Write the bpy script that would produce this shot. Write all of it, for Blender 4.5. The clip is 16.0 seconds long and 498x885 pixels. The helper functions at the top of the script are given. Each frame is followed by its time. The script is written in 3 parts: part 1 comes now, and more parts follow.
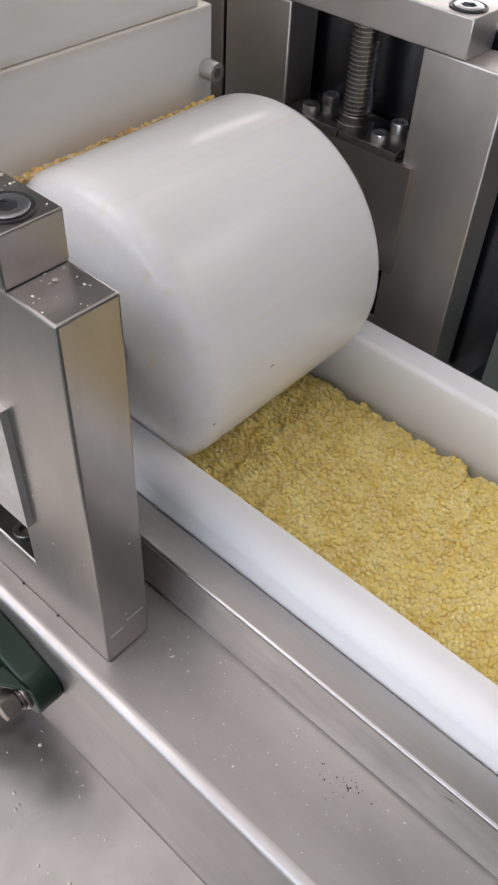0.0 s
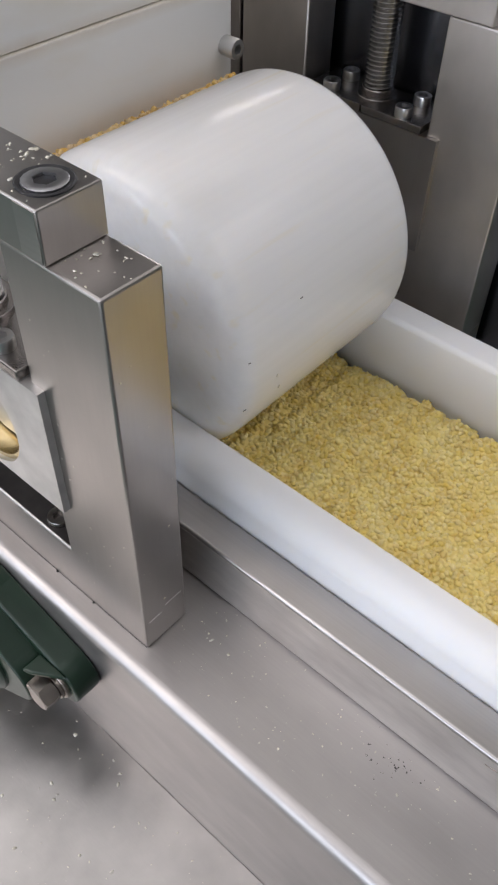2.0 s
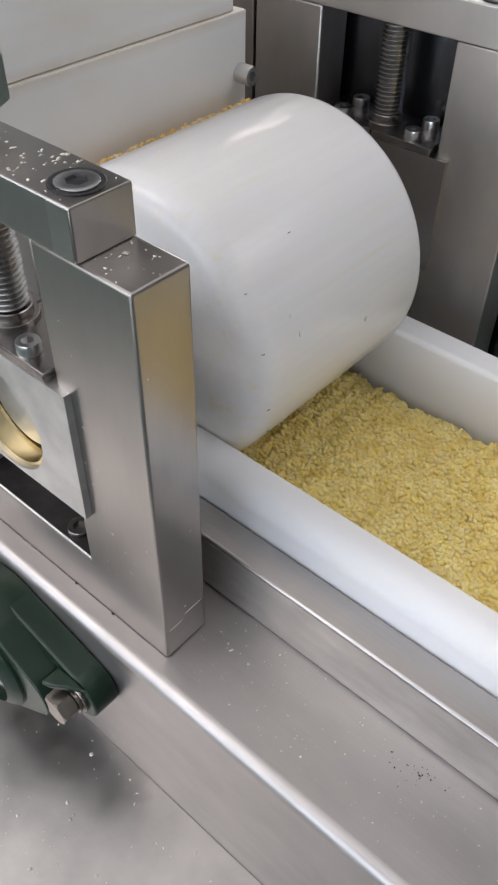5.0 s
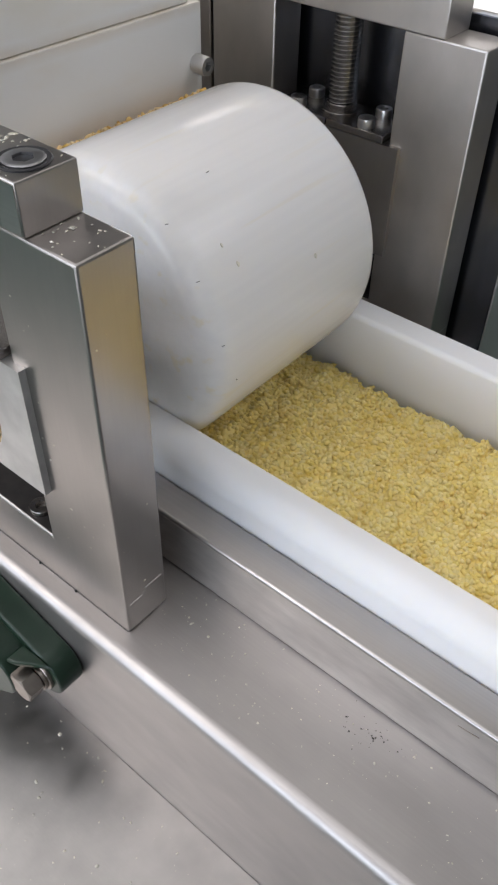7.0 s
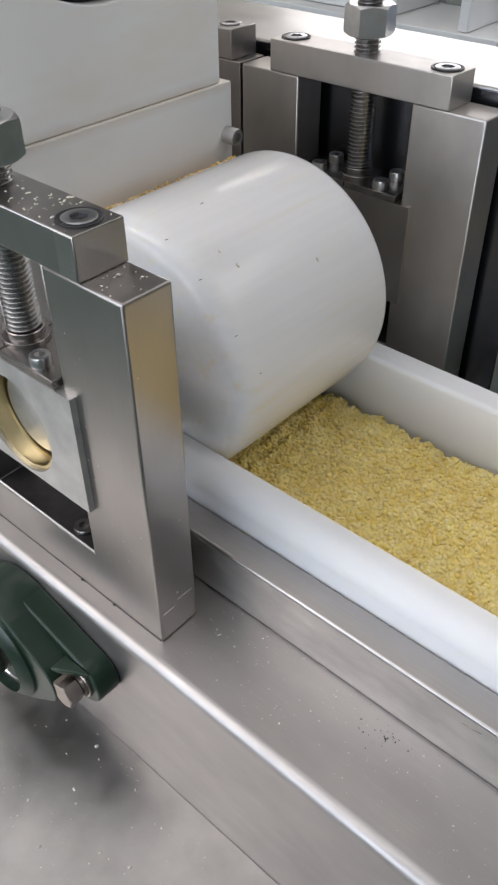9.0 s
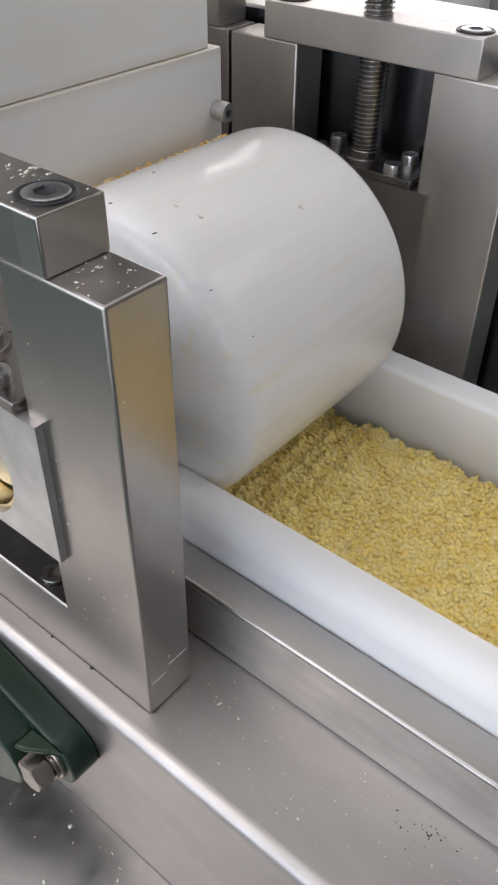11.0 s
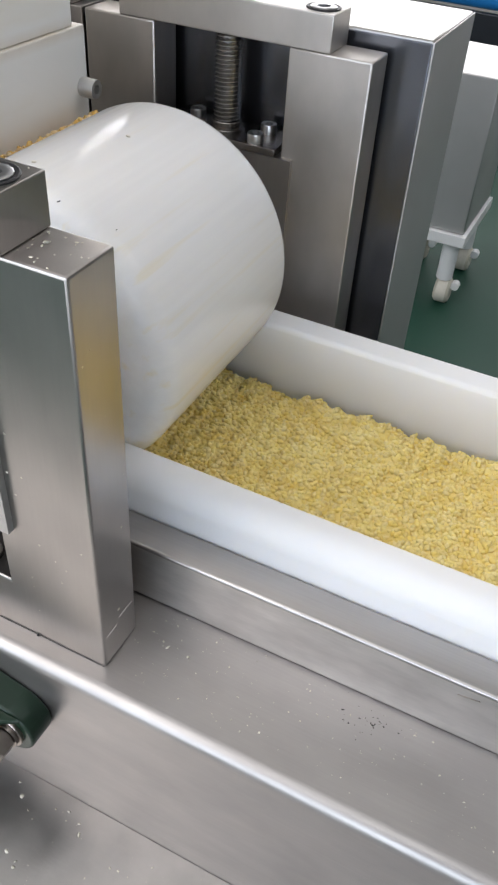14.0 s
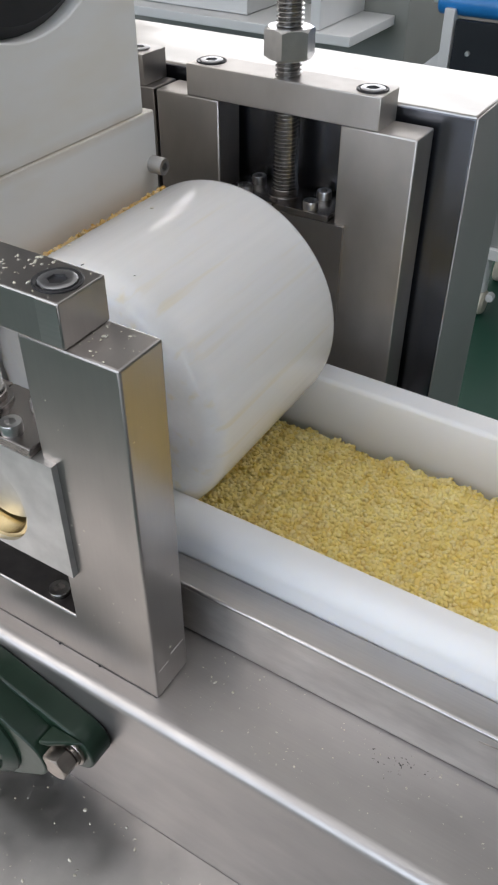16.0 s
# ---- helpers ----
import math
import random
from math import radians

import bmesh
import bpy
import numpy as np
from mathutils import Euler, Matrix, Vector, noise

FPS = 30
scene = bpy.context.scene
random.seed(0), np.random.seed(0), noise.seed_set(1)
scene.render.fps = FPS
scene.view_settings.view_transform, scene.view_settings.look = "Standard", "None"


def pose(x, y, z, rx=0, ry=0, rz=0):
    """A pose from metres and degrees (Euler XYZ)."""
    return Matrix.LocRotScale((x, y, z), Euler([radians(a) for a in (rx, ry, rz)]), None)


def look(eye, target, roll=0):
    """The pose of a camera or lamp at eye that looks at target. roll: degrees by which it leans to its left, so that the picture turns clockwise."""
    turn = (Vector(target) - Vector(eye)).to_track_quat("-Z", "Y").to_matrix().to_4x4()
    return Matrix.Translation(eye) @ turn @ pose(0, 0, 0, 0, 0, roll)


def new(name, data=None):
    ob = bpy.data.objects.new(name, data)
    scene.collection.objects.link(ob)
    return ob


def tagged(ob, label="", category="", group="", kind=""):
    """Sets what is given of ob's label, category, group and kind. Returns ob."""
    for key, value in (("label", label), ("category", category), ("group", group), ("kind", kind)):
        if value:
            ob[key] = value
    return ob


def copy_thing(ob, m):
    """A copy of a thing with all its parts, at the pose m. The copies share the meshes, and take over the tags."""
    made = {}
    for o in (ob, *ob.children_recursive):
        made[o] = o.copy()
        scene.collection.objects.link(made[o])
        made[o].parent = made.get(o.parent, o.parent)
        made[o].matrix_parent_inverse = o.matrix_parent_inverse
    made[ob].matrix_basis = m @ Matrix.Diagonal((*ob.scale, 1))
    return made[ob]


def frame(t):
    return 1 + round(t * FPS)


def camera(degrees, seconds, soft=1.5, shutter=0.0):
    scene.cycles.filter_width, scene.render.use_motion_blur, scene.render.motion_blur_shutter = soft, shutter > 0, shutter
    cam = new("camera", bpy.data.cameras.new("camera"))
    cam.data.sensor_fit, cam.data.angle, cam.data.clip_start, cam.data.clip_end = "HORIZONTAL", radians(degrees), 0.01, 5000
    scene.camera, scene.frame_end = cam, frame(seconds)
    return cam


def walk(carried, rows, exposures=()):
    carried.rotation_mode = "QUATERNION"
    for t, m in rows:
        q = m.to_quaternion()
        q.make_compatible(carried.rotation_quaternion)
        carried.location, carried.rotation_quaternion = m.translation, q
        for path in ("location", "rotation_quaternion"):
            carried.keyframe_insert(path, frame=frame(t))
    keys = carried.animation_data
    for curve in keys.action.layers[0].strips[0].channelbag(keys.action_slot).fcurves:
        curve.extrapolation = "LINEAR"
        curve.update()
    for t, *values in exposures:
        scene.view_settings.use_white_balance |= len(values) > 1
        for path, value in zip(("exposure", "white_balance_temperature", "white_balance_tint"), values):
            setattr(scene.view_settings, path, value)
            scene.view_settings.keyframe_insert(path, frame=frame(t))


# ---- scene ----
# ---- camera ----
cam = camera(34.03, 16.0, soft=2.3)
PATH = [
    (0, (0.1941, -0.1259, 0.4129), (-0.0264, 0.1410, 0.0522), 3.63),
    (0.5, (0.1788, -0.1340, 0.4166), (-0.0288, 0.1429, 0.0557), 4.79),
    (1, (0.1822, -0.1412, 0.4214), (-0.0227, 0.1368, 0.0599), 4.74),
    (1.5, (0.1929, -0.1483, 0.4204), (-0.0222, 0.1205, 0.0578), 2.88),
    (2, (0.1834, -0.1371, 0.4029), (-0.0378, 0.1254, 0.0394), 1.71),
    (2.5, (0.1639, -0.1534, 0.4003), (-0.0578, 0.1095, 0.0374), 1.55),
    (3, (0.1815, -0.1557, 0.4124), (-0.0430, 0.1111, 0.0541), 1.58),
    (5.5, (0.1924, -0.1551, 0.3909), (-0.0435, 0.1209, 0.0471), 0.94),
    (6, (0.1988, -0.1550, 0.3922), (-0.0342, 0.1233, 0.0483), 1.19),
    (6.5, (0.2025, -0.1576, 0.3940), (-0.0276, 0.1236, 0.0505), 1.28),
    (7, (0.2118, -0.1595, 0.3910), (-0.0170, 0.1233, 0.0479), 1.33),
    (7.5, (0.2222, -0.1678, 0.4054), (-0.0090, 0.1189, 0.0672), 1.14),
    (8, (0.2299, -0.1773, 0.4083), (-0.0112, 0.1136, 0.0808), 0.67),
    (8.5, (0.2352, -0.1884, 0.4031), (-0.0150, 0.1004, 0.0807), -0.08),
    (9, (0.2463, -0.1922, 0.4100), (-0.0126, 0.0946, 0.0927), -0.59),
    (11.5, (0.1638, -0.1453, 0.3625), (-0.0650, 0.1656, 0.0446), 1.80),
    (12, (0.1498, -0.1511, 0.3637), (-0.0497, 0.1758, 0.0422), 3.08),
    (12.5, (0.1374, -0.1660, 0.3616), (-0.0377, 0.1721, 0.0375), 4.28),
    (13, (0.1277, -0.1869, 0.3652), (-0.0281, 0.1580, 0.0385), 5.20),
    (13.5, (0.1416, -0.2116, 0.3780), (0.0011, 0.1401, 0.0515), 5.91),
    (14, (0.1628, -0.2016, 0.3783), (0.0093, 0.1466, 0.0540), 4.17),
    (14.5, (0.1813, -0.1951, 0.3877), (0.0065, 0.1423, 0.0627), 1.86),
    (15, (0.1888, -0.2001, 0.4059), (-0.0011, 0.1302, 0.0821), 0.50),
    (15.5, (0.1960, -0.2080, 0.4189), (-0.0014, 0.1203, 0.0975), 0.20),
    (16, (0.1880, -0.2059, 0.4235), (-0.0128, 0.1227, 0.1046), 0.16),
]
walk(cam, [(t, look(eye, target, roll)) for t, eye, target, roll in PATH], [(0, 0.24, 6600, 17), (3, 0.26, 6480, 16), (6, 0.27, 6500, 15), (9, 0.20, 6440, 14), (12, 0.26, 6550, 16), (12.5, 0.28, 6520, 15), (14, 0.42, 6450, 13), (14.5, 0.29, 6420, 13), (15.5, 0.18, 6420, 13), (16, 0.13, 6400, 13)])

# ---- light ----
world = bpy.data.worlds.new("world")
scene.world = world
world.use_nodes = True
wn = world.node_tree.nodes
sky = wn.new("ShaderNodeTexSky")
sky.sky_type = "NISHITA"
sky.sun_disc = False
sky.sun_elevation, sky.sun_rotation = radians(50), radians(200)
wn["Background"].inputs["Strength"].default_value = 0.1
world.node_tree.links.new(sky.outputs[0], wn["Background"].inputs["Color"])


def area_lamp(name, eye, target, width, height, watts, colour):
    lamp = bpy.data.lights.new(name, "AREA")
    lamp.shape, lamp.size, lamp.size_y = "RECTANGLE", width, height
    lamp.energy, lamp.color = watts, colour
    ob = new(name, lamp)
    ob.matrix_world = look(eye, target)
    return ob


# unseen sources: daylight through the hall's windows, and a tube under the ceiling
area_lamp("window_light_back", (-1.0, 4.42, 1.05), (-1.0, 0, 1.05), 5.0, 1.7, 84, (1.0, 0.98, 0.955))
area_lamp("window_light_front", (-0.9, -3.42, 0.80), (-0.9, 0, 0.80), 7.4, 1.5, 102, (0.775, 0.875, 1.0))
area_lamp("ceiling_light_a", (-2.85, 2.9, 2.38), (-2.85, 2.9, 0), 0.22, 2.6, 17, (1.0, 0.95, 0.88))
# Unseen fill lamps, added overhead to brighten faces and even out reflections.
area_lamp("fill_light_b", (-2.1, -2.2, 2.38), (-2.1, -2.2, 0), 2.8, 1.8, 64, (1.0, 0.96, 0.93))
area_lamp("fill_light_c", (-0.5, -0.70, 2.38), (-0.5, -0.70, 0), 2.4, 1.8, 15, (0.98, 0.985, 1.0))
area_lamp("fill_light_d", (2.0, 1.6, 2.38), (2.0, 1.6, 0), 1.8, 1.8, 20, (0.97, 0.975, 1.0))
area_lamp("fill_panel", (-1.0, 1.15, 2.38), (-1.0, 1.15, 0), 1.9, 1.8, 4.5, (1.0, 0.96, 0.92))


# ---- materials ----
def material(name, base, rough=0.5, metal=0.0, vary=0.15, scale=40.0, stretch=(1, 1, 1), bump=0.0, bump_scale=300.0,
             bump_stretch=(1, 1, 1), rough_vary=0.0, island=0.0, second=None, coat=0.0, ior=1.5, soft=0.0, reach=0.0025, gloss=0.5, edges=(0.32, 0.68), aniso=0.0, streak=0.0, streak_scale=500.0, streak_stretch=(0.02, 1, 1), pale_min=0.72):
    m = bpy.data.materials.new(name)
    m.use_nodes = True
    n, l = m.node_tree.nodes, m.node_tree.links
    p = n["Principled BSDF"]
    p.inputs["Roughness"].default_value, p.inputs["Metallic"].default_value = rough, metal
    p.inputs["Coat Weight"].default_value, p.inputs["IOR"].default_value = coat, ior
    if soft:
        p.inputs["Subsurface Weight"].default_value, p.inputs["Subsurface Scale"].default_value = soft, reach
        p.inputs["Subsurface Radius"].default_value = (1.0, 0.93, 0.8)
    p.inputs["Specular IOR Level"].default_value = gloss
    tc = n.new("ShaderNodeTexCoord")

    def noise_node(sc, st, detail=4.0):
        mp = n.new("ShaderNodeMapping")
        mp.inputs["Scale"].default_value = st
        l.new(tc.outputs["Object"], mp.inputs["Vector"])
        t = n.new("ShaderNodeTexNoise")
        t.inputs["Scale"].default_value, t.inputs["Detail"].default_value = sc, detail
        l.new(mp.outputs[0], t.inputs["Vector"])
        return t

    big = noise_node(scale, stretch)
    ramp = n.new("ShaderNodeValToRGB")
    other = second or tuple(c * (1 - vary) for c in base)
    ramp.color_ramp.elements[0].color, ramp.color_ramp.elements[1].color = (*other, 1), (*base, 1)
    ramp.color_ramp.elements[0].position, ramp.color_ramp.elements[1].position = edges
    l.new(big.outputs["Fac"], ramp.inputs["Fac"])
    colour = ramp.outputs["Color"]
    if island:
        geo, mix = n.new("ShaderNodeNewGeometry"), n.new("ShaderNodeHueSaturation")
        rng = n.new("ShaderNodeMapRange")
        rng.inputs["To Min"].default_value, rng.inputs["To Max"].default_value = 1 - island, 1 + island * 0.6
        l.new(geo.outputs["Random Per Island"], rng.inputs["Value"])
        l.new(rng.outputs[0], mix.inputs["Value"])
        pale, wn2 = n.new("ShaderNodeMapRange"), n.new("ShaderNodeTexWhiteNoise")
        wn2.noise_dimensions = "1D"
        pale.inputs["To Min"].default_value, pale.inputs["To Max"].default_value = pale_min, 1.06
        l.new(geo.outputs["Random Per Island"], wn2.inputs["W"])
        l.new(wn2.outputs["Value"], pale.inputs["Value"])
        l.new(pale.outputs[0], mix.inputs["Saturation"])
        l.new(colour, mix.inputs["Color"])
        colour = mix.outputs["Color"]
    if streak:
        fine_line = noise_node(streak_scale, streak_stretch, 2.0)
        band, mul = n.new("ShaderNodeMapRange"), n.new("ShaderNodeHueSaturation")
        band.inputs["From Min"].default_value, band.inputs["From Max"].default_value = 0.3, 0.7
        band.inputs["To Min"].default_value, band.inputs["To Max"].default_value = 1 - streak, 1 + streak
        l.new(fine_line.outputs["Fac"], band.inputs["Value"])
        l.new(band.outputs[0], mul.inputs["Value"])
        l.new(colour, mul.inputs["Color"])
        colour = mul.outputs["Color"]
    if aniso:
        # brushed along x: the sheen spreads across the brush lines
        along = n.new("ShaderNodeCombineXYZ")
        along.inputs[0].default_value, along.inputs[1].default_value, along.inputs[2].default_value = 1.0, 0.02, 0.03
        p.inputs["Anisotropic"].default_value, p.inputs["Anisotropic Rotation"].default_value = aniso, 0.25
        l.new(along.outputs[0], p.inputs["Tangent"])
    l.new(colour, p.inputs["Base Color"])
    if rough_vary:
        fine = noise_node(scale * 2.3, stretch)
        rr = n.new("ShaderNodeMapRange")
        rr.inputs["To Min"].default_value, rr.inputs["To Max"].default_value = rough - rough_vary, rough + rough_vary
        rr.inputs["From Min"].default_value, rr.inputs["From Max"].default_value = 0.3, 0.7
        l.new(fine.outputs["Fac"], rr.inputs["Value"])
        l.new(rr.outputs[0], p.inputs["Roughness"])
    if bump:
        b, t = n.new("ShaderNodeBump"), noise_node(bump_scale, bump_stretch, 3.0)
        b.inputs["Strength"].default_value, b.inputs["Distance"].default_value = bump, 0.0004
        l.new(t.outputs["Fac"], b.inputs["Height"])
        l.new(b.outputs["Normal"], p.inputs["Normal"])
    return m


STEEL = material("brushed_steel", (0.47, 0.447, 0.43), 0.31, 1.0, 0.16, 24, (0.5, 1, 1), 0.0, rough_vary=0.03, aniso=0.2, streak=0.03, streak_scale=800)
# Rough steel, its colour raised for the light on the rail's front.
LIT_MILLED_STEEL = material("lit_milled_steel", (0.66, 0.635, 0.61), 0.46, 1.0, 0.22, 60, (0.4, 1, 1), 0.0, rough_vary=0.05, streak=0.03, streak_scale=600, streak_stretch=(0.15, 1, 1))
SHEET = material("stainless_sheet", (0.42, 0.398, 0.382), 0.41, 1.0, 0.16, 26, (0.5, 1, 1), 0.10, 1000, (0.04, 1, 1), 0.05, aniso=0.3, streak=0.02, streak_scale=800)
SHELF = material("stained_sheet", (0.50, 0.478, 0.455), 0.37, 1.0, 0.22, 30, (1, 1, 1), 0.10, 700, (0.3, 1, 1), 0.05)
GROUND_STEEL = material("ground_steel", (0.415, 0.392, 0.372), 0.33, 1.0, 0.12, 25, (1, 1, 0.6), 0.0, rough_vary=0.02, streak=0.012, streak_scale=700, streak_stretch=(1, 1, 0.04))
# Lighter, rougher copy of the ground steel; its colour carries the reflected light.
LIT_FAR_STEEL = material("lit_far_steel", (0.53, 0.50, 0.468), 0.43, 1.0, 0.14, 40, (1, 1, 0.6), 0.05, 1200, rough_vary=0.03)
# Base darkened: the dark reflections in polished steel are put into the colour.
MIRROR = material("darkened_polished_panel", (0.17, 0.177, 0.198), 0.26, 1.0, 0.12, 30, (1, 1, 1), 0.05, 300)
DARK_STEEL = material("browned_steel", (0.34, 0.315, 0.30), 0.27, 1.0, 0.25, 60, (1, 1, 1), 0.1, 800)
CHROME = material("bright_bolt_steel", (0.72, 0.71, 0.70), 0.28, 1.0, 0.12, 120)
BOLT = material("dull_bolt_steel", (0.40, 0.40, 0.41), 0.34, 1.0, 0.2, 200)
NICKEL = material("nickel_plate", (0.42, 0.37, 0.33), 0.3, 1.0, 0.2, 90)
CASTING = material("satin_steel", (0.70, 0.69, 0.675), 0.45, 1.0, 0.18, 70, (1, 1, 1), 0.18, 500)
THREAD = material("bright_thread_steel", (0.50, 0.49, 0.48), 0.27, 1.0, 0.25, 160)
BRASS = material("brass", (0.74, 0.60, 0.33), 0.24, 1.0, 0.2, 50)
GREEN = material("dark_green_enamel", (0.012, 0.031, 0.018), 0.30, 0.0, 0.25, 60, (1, 1, 1), 0.25, 160, gloss=0.45)
PLASTIC = material("white_plastic", (0.71, 0.708, 0.705), 0.62, 0.0, 0.04, 12, (1, 1, 1), 0.05, 250, soft=0.6, reach=0.02, gloss=0.3)
HOPPER = material("hopper_plastic", (0.82, 0.81, 0.78), 0.42, 0.0, 0.05, 14, (1, 0.5, 1.6), 0.08, 200, second=(0.78, 0.73, 0.63), edges=(0.22, 0.46))


def stain(m, bands, colour, strength):
    """Dried starch along joints: bands of (height, half width) in the thing's own space."""
    n, l = m.node_tree.nodes, m.node_tree.links
    p = n["Principled BSDF"]
    old = p.inputs["Base Color"].links[0].from_socket
    tc, sep = n.new("ShaderNodeTexCoord"), n.new("ShaderNodeSeparateXYZ")
    l.new(tc.outputs["Object"], sep.inputs[0])
    mottle = n.new("ShaderNodeTexNoise")
    mottle.inputs["Scale"].default_value, mottle.inputs["Detail"].default_value = 55.0, 5.0
    l.new(tc.outputs["Object"], mottle.inputs["Vector"])
    total = None
    for z, half in bands:
        a, b, c = n.new("ShaderNodeMath"), n.new("ShaderNodeMath"), n.new("ShaderNodeMapRange")
        a.operation, b.operation = "SUBTRACT", "ABSOLUTE"
        a.inputs[1].default_value = z
        l.new(sep.outputs[2], a.inputs[0])
        l.new(a.outputs[0], b.inputs[0])
        c.inputs["From Min"].default_value, c.inputs["From Max"].default_value = 0.0, half
        c.inputs["To Min"].default_value, c.inputs["To Max"].default_value = strength, 0.0
        l.new(b.outputs[0], c.inputs["Value"])
        if total:
            d = n.new("ShaderNodeMath")
            d.operation = "MAXIMUM"
            l.new(total, d.inputs[0])
            l.new(c.outputs[0], d.inputs[1])
            total = d.outputs[0]
        else:
            total = c.outputs[0]
    e, mix = n.new("ShaderNodeMath"), n.new("ShaderNodeMix")
    e.operation, e.use_clamp, mix.data_type = "MULTIPLY", True, "RGBA"
    l.new(total, e.inputs[0])
    l.new(mottle.outputs["Fac"], e.inputs[1])
    l.new(e.outputs[0], mix.inputs["Factor"])
    l.new(old, mix.inputs[6])
    mix.inputs[7].default_value = (*colour, 1)
    l.new(mix.outputs[2], p.inputs["Base Color"])


stain(HOPPER, [(0.1695, 0.007), (0.1055, 0.022)], (0.60, 0.46, 0.28), 0.7)
ROLLER = material("roller_plastic", (0.78, 0.772, 0.757), 0.19, 0.0, 0.05, 110, (1, 0.04, 1), 0.12, 90, (1, 0.03, 1), 0.05, second=(0.77, 0.72, 0.60), edges=(0.25, 0.40), streak=0.018, streak_scale=200, streak_stretch=(1, 0.03, 1), soft=0.7, reach=0.03, gloss=0.35)
RICE = material("yellow_rice", (0.90, 0.745, 0.295), 0.5, 0.0, 0.2, 60, (1, 1, 1), 0.0, island=0.06, second=(0.81, 0.61, 0.19), gloss=0.18, pale_min=0.84, soft=0.2, reach=0.0015)
# Browner rice tone for the bank beside the hopper board.
BANK_RICE = material("brownish_bank_rice", (0.80, 0.56, 0.20), 0.55, 0.0, 0.2, 60, (1, 1, 1), 0.0, island=0.15, second=(0.66, 0.38, 0.10), gloss=0.15)
CRUMB = material("dry_rice_crumbs", (0.66, 0.62, 0.51), 0.6, island=0.3)
GRIME = material("oily_grime", (0.03, 0.026, 0.024), 0.45, vary=0.5, scale=120, bump=0.3, bump_scale=400)
POLISHED = material("polished_sheet", (0.42, 0.405, 0.38), 0.33, 1.0, 0.14, 12, (0.5, 1, 1), 0.12, 900, (0.03, 1, 1), 0.05)
BLACK = material("plain_black", (0.012, 0.012, 0.014), 0.5, vary=0.3)
EPOXY = material("green_epoxy_floor", (0.0135, 0.058, 0.038), 0.5, vary=0.25, scale=1.5, gloss=0.3)
CEILING = material("white_ceiling_paint", (0.82, 0.79, 0.76), 0.8, vary=0.06, scale=1.0)
PANEL = material("blue_black_panel", (0.012, 0.014, 0.020), 0.28, vary=0.3, scale=8)
PAINT = material("pale_wall_paint", (0.55, 0.54, 0.52), 0.7, vary=0.08, scale=1.0)
WHITE = material("white_coated_steel", (0.70, 0.71, 0.71), 0.4, vary=0.06, scale=4)
OLIVE = material("olive_grey_sheet", (0.26, 0.27, 0.25), 0.5, vary=0.1, scale=3)
SMOOTH = material("smooth_stainless_sheet", (0.54, 0.53, 0.525), 0.52, 1.0, 0.10, 5, rough_vary=0.03)
BLUE = material("blue_plastic", (0.02, 0.23, 0.62), 0.35, vary=0.1, scale=6)


# ---- building tools ----
ORIGIN = {}


def thing(name, x, y, z, label, category, group="", kind=""):
    ob = new(name)
    ob.empty_display_size = 0.01
    ob.location = (x, y, z)
    ORIGIN[ob.name] = Vector((x, y, z))
    return tagged(ob, label, category, group, kind)


def part(name, bm, mat, parent=None, label="", smooth=True, kind="", category=""):
    me = bpy.data.meshes.new(name)
    base = ORIGIN[parent.name] if parent else Vector((0, 0, 0))
    bm.transform(Matrix.Translation(-base))
    bm.normal_update()
    bm.to_mesh(me)
    bm.free()
    me.materials.append(mat)
    ob = new(name, me)
    if smooth:
        me.shade_smooth()
        me.set_sharp_from_angle(angle=radians(35))
        if "flat" in me.attributes:
            marks = np.zeros(len(me.polygons), dtype=np.int32)
            me.attributes["flat"].data.foreach_get("value", marks)
            me.polygons.foreach_set("use_smooth", marks == 0)
            me.update()
    if parent:
        ob.parent = parent
        ORIGIN[ob.name] = base
    return tagged(ob, label, category, "", kind)


def flat_layer(bm):
    return bm.faces.layers.int.get("flat") or bm.faces.layers.int.new("flat")


def round_edges(bm, edges, flat, bevel, seg):
    """Rounds edges; the strips are shaded smooth, the sides between them stay flat."""
    made = bmesh.ops.bevel(bm, geom=edges, offset=bevel, segments=seg, profile=0.5, affect="EDGES", clamp_overlap=True)
    for f in made["faces"]:
        f[flat] = 0


def box(bm, x0, x1, y0, y1, z0, z1, bevel=0.0, seg=2):
    flat = flat_layer(bm)
    r = bmesh.ops.create_cube(bm, size=1.0, matrix=Matrix.Translation(((x0 + x1) / 2, (y0 + y1) / 2, (z0 + z1) / 2))
                              @ Matrix.Diagonal((x1 - x0, y1 - y0, z1 - z0, 1)))
    for f in {f for v in r["verts"] for f in v.link_faces}:
        f[flat] = 1
    if bevel:
        round_edges(bm, list({e for v in r["verts"] for e in v.link_edges}), flat, bevel, seg)
    return bm


def block(*a, **k):
    return box(bmesh.new(), *a, **k)


AXES = {"x": Matrix.Rotation(radians(90), 4, "Y"), "y": Matrix.Rotation(radians(-90), 4, "X"), "z": Matrix.Identity(4)}


